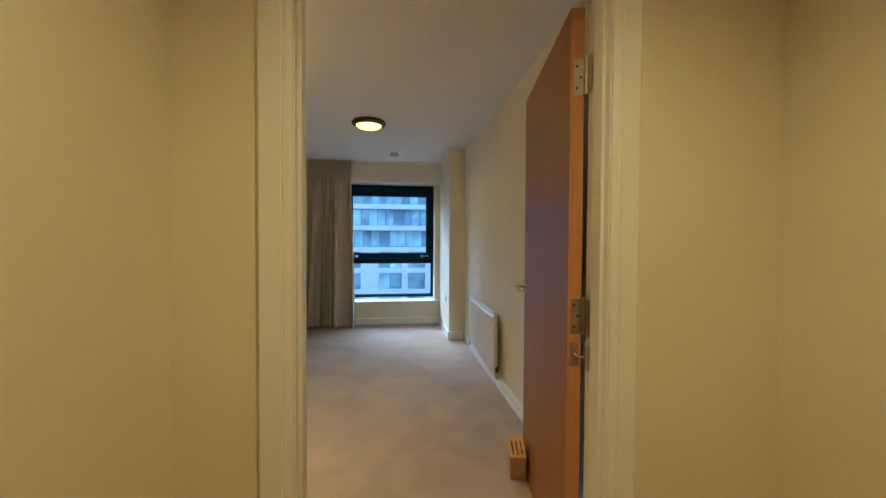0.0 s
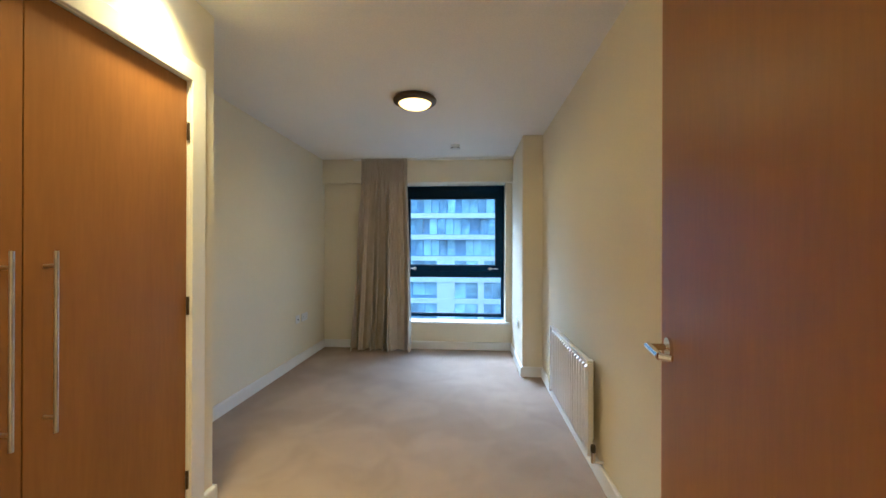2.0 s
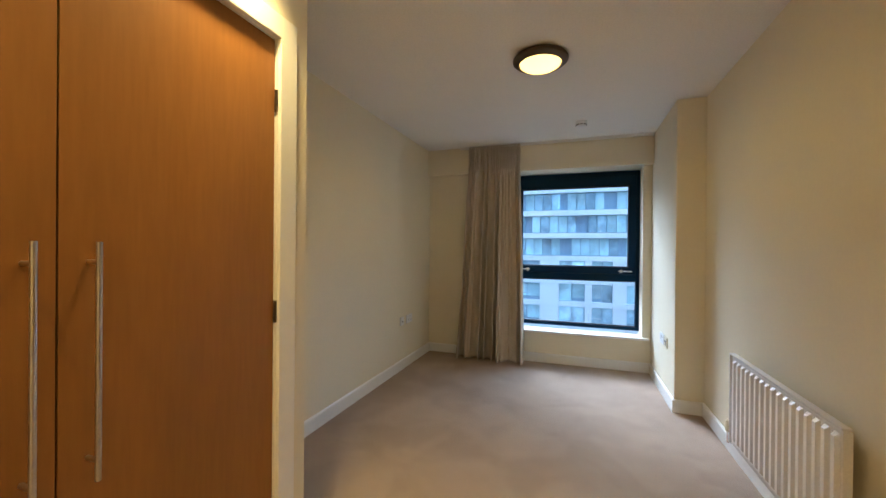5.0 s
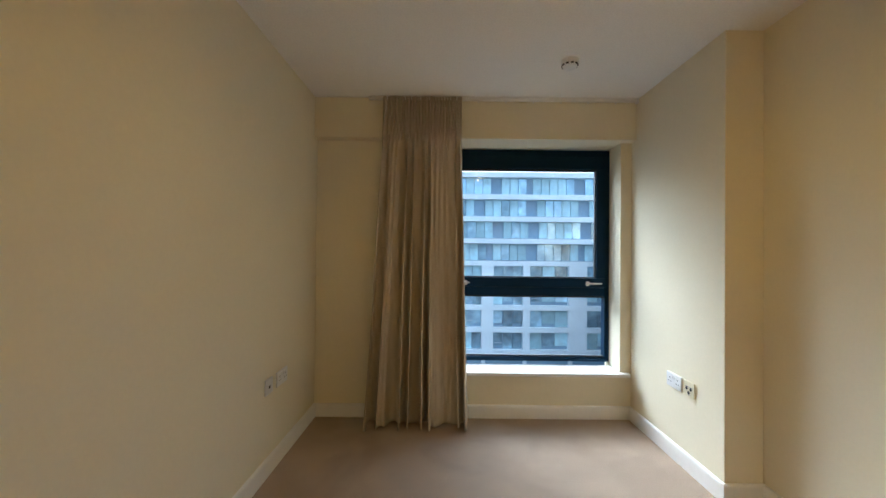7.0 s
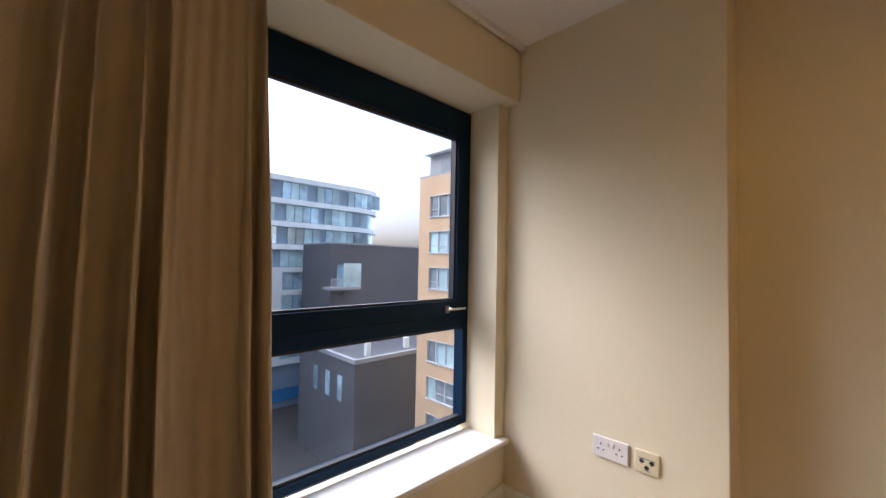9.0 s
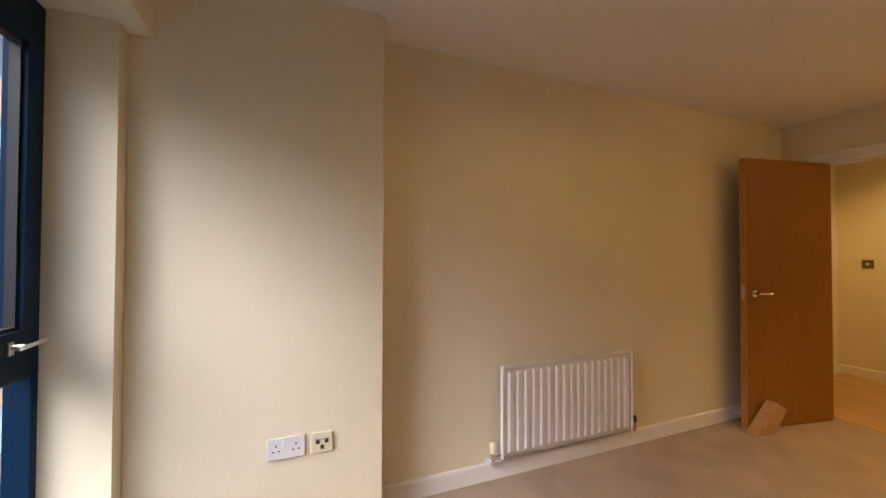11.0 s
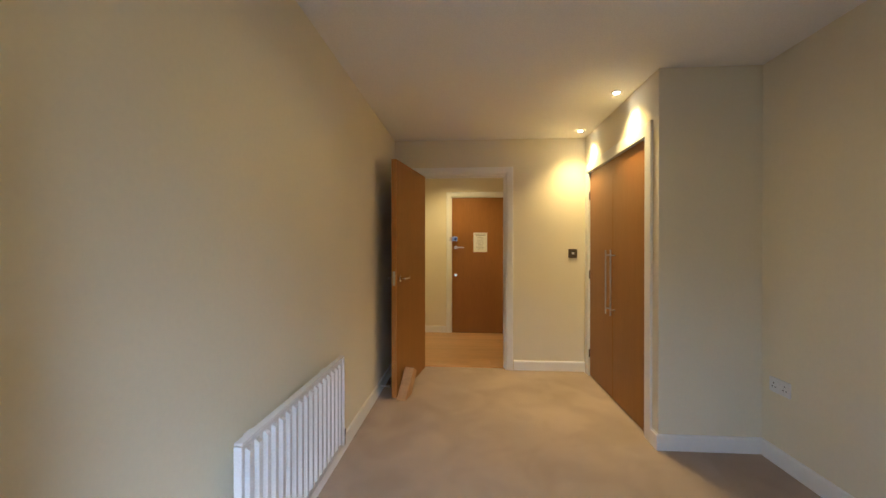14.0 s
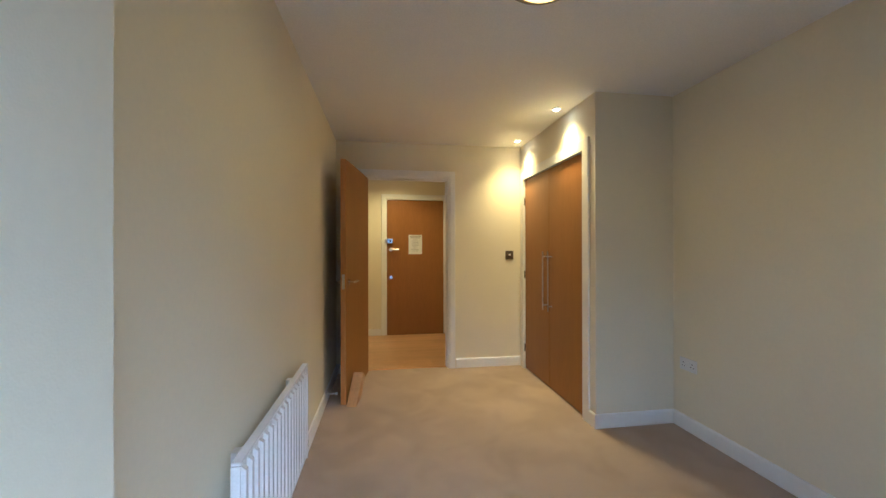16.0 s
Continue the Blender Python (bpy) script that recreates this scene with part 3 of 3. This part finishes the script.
# ---- ceiling fittings ----
cl = thing("ceiling_light", "round bronze-ringed ceiling light with lit frosted glass", "ceiling light", (-1.12, 2.54, CEIL))
part("ring", lathe(bmesh.new(), ((0.125, 0), (0.150, -0.004), (0.160, -0.018), (0.158, -0.030), (0.140, -0.044), (0.122, -0.046), (0.118, -0.035)), steps=64), BRONZE, cl, "dark bronze ring", True)
part("glass_bowl", lathe(bmesh.new(), ((0.120, -0.036), (0.116, -0.048), (0.100, -0.060), (0.070, -0.071), (0.035, -0.077), (0.004, -0.078)), steps=64), LAMPGLASS, cl, "glowing frosted glass bowl", True)


def downlight(x, y):
    d = thing("downlight", "small recessed ceiling downlight with a white bezel, lit", "downlight", (x, y, CEIL), group="recessed downlights")
    bm = bmesh.new()
    lathe(bm, ((0.045, 0.0), (0.045, -0.002), (0.040, -0.006), (0.024, -0.006), (0.021, -0.001)), steps=32)
    part("bezel", bm, GLOSS, d, "", True)
    part("bulb", lathe(bmesh.new(), ((0.019, -0.0052), (0.014, -0.0075), (0.003, -0.0085)), steps=24), BULB, d, "glowing halogen bulb", True)
    return d


for sx, sy in SPOTS:
    downlight(sx, sy)
downlight(-0.62, -1.05)

sd = thing("smoke_detector", "round white plastic smoke detector on the ceiling", "smoke detector", (-0.873, 3.84, CEIL))
part("base", lathe(bmesh.new(), ((0.050, 0), (0.052, -0.004), (0.052, -0.012), (0.048, -0.014)), steps=40), PLASTIC, sd, smooth=True)
part("cover", lathe(bmesh.new(), ((0.046, -0.0145), (0.047, -0.022), (0.040, -0.040), (0.032, -0.046), (0.004, -0.048)), steps=40), PLASTIC, sd, smooth=True)
for k in range(10):
    a = 2 * math.pi * k / 10
    bm = B((-0.008, 0.040, -0.034), (0.008, 0.0475, -0.026))
    bmesh.ops.rotate(bm, verts=bm.verts[:], matrix=Matrix.Rotation(a, 3, "Z"))
    part("vent_slot", bm, SLOT, sd, "dark vent slot")


# ---- sockets and switches ----
def plate(name, label, category, w, h, place, rz, material=PLASTIC, group=""):
    """A wall plate; in its own axes it stands in the x-z plane and faces -y."""
    t = thing(name, label, category, place, rz, group)
    part("face_plate", B((-w / 2, -0.010, -h / 2), (w / 2, -0.0005, h / 2), 0.003), material, t)
    return t


def pins(t, cx):
    for dx, dz, w, h in ((0, 0.012, 0.005, 0.009), (-0.011, -0.010, 0.008, 0.005), (0.011, -0.010, 0.008, 0.005)):
        part("pin_hole", B((cx + dx - w / 2, -0.0108, dz - h / 2), (cx + dx + w / 2, -0.0095, dz + h / 2)), SLOT, t, "dark pin hole")


def double_socket(place, rz, label):
    t = plate("double_socket", label, "power socket", 0.146, 0.086, place, rz, group="double wall sockets")
    for s in (-1, 1):
        pins(t, s * 0.038)
        part("rocker", B((s * 0.011 - 0.005, -0.0135, 0.010), (s * 0.011 + 0.005, -0.0095, 0.028), 0.0015), PLASTIC, t)
    return t


double_socket((PIL_X, 3.925, 0.468), -90, "white plastic double socket on the boxed column")
tv = plate("aerial_socket", "aged cream aerial socket beside the double socket", "aerial socket", 0.086, 0.086, (PIL_X, 3.783, 0.466), -90, CREAMPL)
for dx, dz in ((-0.018, 0.004), (0.018, 0.004), (0, -0.018)):
    part("outlet", rod(bmesh.new(), (dx, -0.009, dz), (dx, -0.0125, dz), 0.0085, 16), SLOT, tv, "dark round outlet")
part("label_strip", B((-0.03, -0.0105, 0.012), (0.03, -0.0098, 0.016)), INK, tv)
part("label_strip", B((-0.012, -0.0105, -0.031), (0.012, -0.0098, -0.028)), INK, tv)
double_socket((LEFT, 3.88, 0.485), 90, "white plastic double socket on the long wall")
blank = plate("telephone_socket", "white plastic telephone plate beside the double socket", "telephone socket", 0.086, 0.086, (LEFT, 3.71, 0.485), 90)
part("outlet", B((-0.008, -0.0108, -0.012), (0.008, -0.0095, 0.004)), SLOT, blank)
double_socket((LEFT, 1.64, 0.455), 90, "white plastic double socket near the wardrobe")


def steel_switch(place, rz, label):
    t = plate("light_switch", label, "light switch", 0.088, 0.088, place, rz, DARKSTEEL, group="steel light switches")
    part("insert", B((-0.016, -0.0112, -0.022), (0.016, -0.0095, 0.022), 0.001), SLOT, t, "black insert")
    part("rocker", B((-0.011, -0.0145, -0.012), (0.011, -0.011, 0.012), 0.002), PLASTIC, t, "white rocker")
    return t


steel_switch((-1.824, 0, 1.196), 180, "square dark bronzed switch with a white rocker")
steel_switch((0.08, HALL_B, 1.187), 180, "square dark bronzed switch in the hall")

# ---- entrance door ----
fd = thing("entrance_door", "closed cherry veneer flat entrance door with a notice", "door", ((FX0 + FX1) / 2, HALL_B, 0))
HW = (FX1 - FX0) / 2
part("leaf", B((-HW + 0.003, -0.06, 0.0), (HW - 0.003, -0.014, FH - 0.003), 0.0015), VENEER, fd)
part("jamb", B((-HW - 0.03, -0.121, -0.01), (-HW, 0.001, FH + 0.03)), GLOSS, fd)
part("jamb", B((HW, -0.121, -0.01), (HW + 0.03, 0.001, FH + 0.03)), GLOSS, fd)
part("head", B((-HW, -0.121, FH), (HW, 0.001, FH + 0.03)), GLOSS, fd)
part("outer_board", B((-HW, -0.121, -0.01), (HW, -0.115, FH)), DARK, fd)
architrave_parts(fd, "x", 0, 1, -HW - 0.004, HW + 0.004, FH + 0.004, 0.075, -0.008)
lk = part("night_latch", B((HW - 0.085, -0.014, 1.345), (HW - 0.008, 0.018, 1.415), 0.004), CHROME, fd, "bright chrome rim lock")
part("knob", rod(bmesh.new(), (HW - 0.055, 0.018, 1.38), (HW - 0.055, 0.045, 1.38), 0.014, 18), DARK, lk, "", True)
part("keep", B((HW - 0.006, 0.0215, 1.35), (HW + 0.03, 0.036, 1.41), 0.003), STEEL, lk)
lever(fd, (HW - 0.06, -0.014, 1.255), (-1, 0, 0), (0, 1, 0), STEEL)
part("thumb_turn", rod(bmesh.new(), (HW - 0.06, -0.014, 0.85), (HW - 0.06, 0.012, 0.85), 0.022, 20), CHROME, fd, "round chrome cylinder", True)
for z in (0.25, 1.0, 1.75):
    part("hinge", rod(bmesh.new(), (-HW + 0.001, -0.006, z - 0.05), (-HW + 0.001, -0.006, z + 0.05), 0.006), STEEL, fd, smooth=True)
nt = thing("notice", "white printed paper notice taped to the entrance door", "notice", (-0.938, HALL_B - 0.0135, 1.33))
part("sheet", B((-0.10, 0, -0.143), (0.10, 0.0012, 0.143)), PAPER, nt)
part("heading_bar", B((-0.085, 0.0012, 0.118), (0.085, 0.0018, 0.128)), INK, nt)
part("heading_bar", B((-0.07, 0.0012, 0.096), (0.07, 0.0018, 0.106)), INK, nt)
rng = random.Random(3)
for k in range(9):
    z = 0.07 - 0.021 * k
    w = rng.uniform(0.03, 0.065)
    part("text_line", B((-w, 0.0012, z), (w, 0.0018, z + 0.005)), INK, nt)

# ---- outside ----
CONC = mat("pale_precast_concrete", (0.75, 0.81, 0.81), 0.8, scale=0.4, vary=0.06, fine=4, fine_vary=0.05)
SLATE = mat("blue_grey_cladding", (0.25, 0.35, 0.44), 0.6, scale=0.3, vary=0.1, fine=3)
TINT = mat("blue_tinted_glazing", (0.38, 0.53, 0.62), 0.16, metal=0.35, scale=0.25, vary=0.5, fine=1.1, fine_vary=0.25, rand=0.35)
BLIND = mat("pale_glazing_with_blinds", (0.47, 0.66, 0.70), 0.25, scale=0.5, vary=0.2, fine=2, rand=0.25)
GREYB = mat("dark_grey_cladding", (0.10, 0.107, 0.12), 0.7, scale=0.2, vary=0.1, fine=2)
LGREY = mat("light_grey_render", (0.30, 0.32, 0.34), 0.8, scale=0.2, vary=0.08)
OCHRE = mat("ochre_brick", (0.56, 0.40, 0.25), 0.85, scale=0.5, vary=0.08, fine=8, fine_vary=0.12)
BLUE = mat("blue_spandrel_panel", (0.045, 0.14, 0.28), 0.5, scale=0.5, vary=0.06)
MULL = mat("pale_metal_mullion", (0.50, 0.53, 0.56), 0.5, scale=1, vary=0.05)
DIM = mat("dim_grey_glazing", (0.20, 0.25, 0.28), 0.3, scale=0.4, vary=0.3, fine=1.5, fine_vary=0.2, rand=0.3)
ASPH = mat("asphalt_ground", (0.06, 0.06, 0.06), 0.9, scale=0.1, vary=0.2, fine=3)
AWN = mat("blue_shopfront_panel", (0.03, 0.20, 0.45), 0.5)
GZ = -19.0
structure("ground", B((-3000, -3000, GZ - 1), (3000, 3000, GZ)), ASPH, "grey asphalt ground far below the window", "ground")


structure("own_building", B((-9, -9, GZ), (8, 4.70, -0.16)), mat("plain_grey_render", (0.45, 0.45, 0.44), 0.85, scale=0.3, vary=0.06), "plain storeys below the flat", "building")


def white_block():
    FYP, X0, X1, ST = 56.0, -34.0, 31.0, 3.15
    b = thing("apartment_building", "long white and glass apartment building across the street", "apartment building", (0, FYP, 0))
    part("wall", B((X0, 0.5, GZ), (X1, 14, 12.2)), SLATE, b, "blue-grey cladding behind the glazing")
    # rounded end of the upper storeys
    for lo, hi, m, r in ((2.9, 12.2, SLATE, 5.0),):
        bm = bmesh.new()
        lathe(bm, ((r, lo), (r, hi)), (X1, 5.5, 0), 40)
        part("rounded_end", bm, TINT, b, "curved glazed corner", True)
    bands = [12.15, 9.0, 5.85, 2.7]
    for z in bands:
        bm = B((X0, -0.35, z), (X1, 1, z + 0.72))
        part("balcony_band", bm, CONC, b)
        bm = bmesh.new()
        lathe(bm, ((5.6, z), (5.6, z + 0.72)), (X1, 5.5, 0), 40)
        part("corner_band", bm, CONC, b, "", True)
    low = [-0.45, -3.6, -6.75, -9.9, -13.05]
    for z in low:
        part("floor_band", B((X0, -0.25, z), (X1 - 6, 0.6, z + 0.70)), CONC, b)
    rng = random.Random(11)
    # upper storeys: panes in irregular runs between cladding strips
    wins = []
    for zi, z in enumerate((9.72, 6.57, 3.42, 0.25)):
        x = X0 + 0.5
        while x < X1 - 1:
            w = rng.choice((3.6, 4.8, 6.0, 6.0))
            n = max(2, round(w / 1.2))
            for k in range(n):
                wins.append((x + k * w / n + 0.04, x + (k + 1) * w / n - 0.04, z + 0.1, z + 2.38, rng.random() < 0.55))
            x += w + rng.choice((0.9, 1.5, 1.5))
    near = [w for w in wins if -8 < w[0] < 33]
    for x0, x1, z0, z1, pale in near[:300]:
        part("pane", B((x0, 0.30, z0), (x1, 0.48, z1)), BLIND if pale else TINT, b)
    part("glazing", boxes(*[((w[0], 0.30, w[2]), (w[1], 0.48, w[3])) for w in wins if not -8 < w[0] < 33]), TINT, b)
    # lower storeys: deep openings between white piers
    piers = []
    x = X0
    cyc = itertools.cycle(((1.0, 5.5), (2.6, 3.4), (0.9, 2.6), (1.7, 4.2)))
    rows = [(-2.9, -0.45), (-6.05, -3.6), (-9.2, -6.75), (-12.35, -9.9)]
    while x < X1 - 7:
        pw, ow = next(cyc)
        piers.append((x, x + pw))
        for z0, z1 in rows:
            k = 2 if ow < 4 else 3
            for j in range(k):
                a, c = x + pw + ow * j / k + 0.05, x + pw + ow * (j + 1) / k - 0.05
                if -12 < a < 30:
                    part("window", B((a, 0.32, z0 + rng.choice((0.05, 0.5))), (c, 0.48, z1 - 0.05)), rng.choice((BLIND, TINT, TINT)), b)
                    if rng.random() < 0.35:
                        part("balcony_rail", B((a, 0.02, z0 + 0.9), (c, 0.06, z0 + 0.96)), MULL, b)
        x += pw + ow
    for a, c in piers:
        part("pier", B((a, -0.22, -13.05), (c, 0.5, -0.45)), CONC, b)
        part("column", B((a + 0.1, -0.1, GZ), (a + 0.6, 0.4, -13.05)), CONC, b)
    part("shopfront", B((8, 0.1, GZ + 1.0), (22, 0.45, GZ + 2.6)), AWN, b, "bright blue shopfront panels")
    part("roof_plant", B((4, 5, 12.2), (9, 9, 14.0)), LGREY, b)
    part("roof_rail", B((X0, 0.2, 13.2), (X1, 0.25, 13.26)), MULL, b)



white_block()


def grey_blocks():
    t = thing("grey_building", "tall dark grey clad building with a small balcony", "building", (21, 46.2, 0))
    part("wall", B((0, 0, GZ), (30, 8, 3.35)), GREYB, t)
    part("parapet", B((-0.1, -0.1, 3.35), (30, 8, 3.55)), LGREY, t)
    part("balcony_slab", B((-1.0, -2.0, -2.2), (3.0, 0, -1.9)), LGREY, t)
    part("balcony_screen", B((0.6, -2.0, -1.9), (3.0, -1.9, 1.0)), BLIND, t, "frosted balcony screen")
    part("balcony_door", B((0.8, -0.06, -1.9), (2.4, 0.02, 0.8)), TINT, t)
    for k in range(8):
        part("baluster", B((-1.0 + 0.2 * k, -2.0, -1.9), (-0.95 + 0.2 * k, -1.95, -0.9)), MULL, t)
    part("balcony_handrail", B((-1.0, -2.02, -0.9), (0.6, -1.93, -0.84)), MULL, t)
    t = thing("low_grey_building", "low grey clad building with a flat pale-edged roof", "building", (17.2, 34, 0))
    part("wall", B((0, 0, GZ), (26, 11.6, -8.2)), GREYB, t)
    part("roof", B((0.3, 0.3, -8.2), (26, 11.6, -8.1)), GREYB, t)
    part("roof_edge", boxes(((-0.15, -0.15, -8.2), (26, 0.25, -7.8)), ((-0.15, 0.25, -8.2), (0.25, 11.6, -7.8))), LGREY, t)
    for y in (2.2, 4.6, 7.2):
        part("window", B((-0.05, y, -12.2), (0.05, y + 0.9, -9.8)), TINT, t)
    part("roof_vent", B((2.2, 1.5, -8.1), (2.7, 2.0, -6.6)), CONC, t)
    part("roof_vent", B((7.5, 2.0, -8.1), (8.0, 2.5, -7.0)), CONC, t)


grey_blocks()


def ochre_block():
    XP, Y1, ST = 20.0, 28.7, 3.04
    b = thing("ochre_apartment_building", "ochre brick apartment block with ribbon windows and blue panels", "apartment building", (XP, 0, 0))
    part("wall", B((0.25, -20, GZ), (14, Y1, 8.69)), OCHRE, b)
    part("penthouse_wall", B((0.9, -20, 8.69), (13, Y1 - 0.3, 10.75)), LGREY, b, "pale grey set-back top storey")
    part("penthouse_roof", B((0.3, -20, 10.75), (13.5, Y1 - 0.1, 11.25)), CONC, b)
    part("coping", B((0.0, -20, 8.62), (0.9, Y1 + 0.1, 8.78)), LGREY, b)
    for y0 in (26.9, 25.3, 23.7, 22.1, 17.2, 15.6, 14.0):
        part("penthouse_window", B((0.84, y0 - 1.5, 8.95), (0.95, y0, 10.1)), DIM, b)
    for k in range(9):
        z0 = 5.14 - ST * k
        z1 = z0 + 1.80
        part("spandrel", B((0.0, -20, z1), (0.3, Y1, z0 + ST if k else 8.62)), OCHRE, b)
        if k == 8:
            part("spandrel", B((0.0, -20, GZ), (0.3, Y1, z0)), OCHRE, b)
        part("pier", B((0.0, Y1 - 1.35, z0), (0.3, Y1, z1)), OCHRE, b)
        part("sill", B((-0.08, -20, z0 - 0.08), (0.1, Y1 - 1.3, z0 + 0.02)), MULL, b)
        part("head_trim", B((-0.04, -20, z1 - 0.06), (0.1, Y1 - 1.3, z1 + 0.02)), MULL, b)
        rg = random.Random(20 + k)
        # pattern of bays along the facade
        y = Y1 - 1.35
        while y > 6:
            for w, kind in ((1.0, "w"), (1.1, "w"), (1.1, "w"), (1.1, "n"), (2.2, "w"), (2.1, "b")):
                a, c = y - w, y
                if kind == "b":
                    part("blue_panel", B((0.10, a, z0), (0.2, c, z1)), BLUE, b, "deep blue spandrel panel")
                else:
                    wn_ = part("window", B((0.16, a + 0.003, z0 + 0.02), (0.22, c - 0.003, z1 - 0.06)), BLIND if rg.random() < 0.68 else DIM, b)
                    bm = boxes(((0.08, a + 0.003, z0 + 0.022), (0.2, a + 0.06, z1 - 0.062)), ((0.08, c - 0.06, z0 + 0.022), (0.2, c - 0.003, z1 - 0.062)))
                    if rg.random() < 0.7:
                        box(bm, (0.09, a + 0.06, z0 + 0.55), (0.2, c - 0.06, z0 + 0.62))
                    part("window_frame", bm, MULL, wn_)
                y -= w


ochre_block()

# ---- hall laminate boards ----
hall = structure("hall_floor", B((HALL_L, HALL_B, -0.0085), (HALL_R, -0.05, -0.006)), LAMINATE, "pale beech laminate plank floor in the hall", "floor")
yy = HALL_B
row = 0
while yy < -0.06:
    w = min(0.19, -0.052 - yy)
    xx = HALL_L - (0.45 * row) % 1.2
    while xx < HALL_R:
        a, c = max(xx, HALL_L), min(xx + 1.2, HALL_R)
        if c - a > 0.01:
            part("plank", B((a + 0.0008, yy + 0.0008, -0.0058), (c - 0.0008, yy + w - 0.0008, 0.0), 0.0012), LAMINATE, hall)
        xx += 1.2
    yy += 0.19
    row += 1
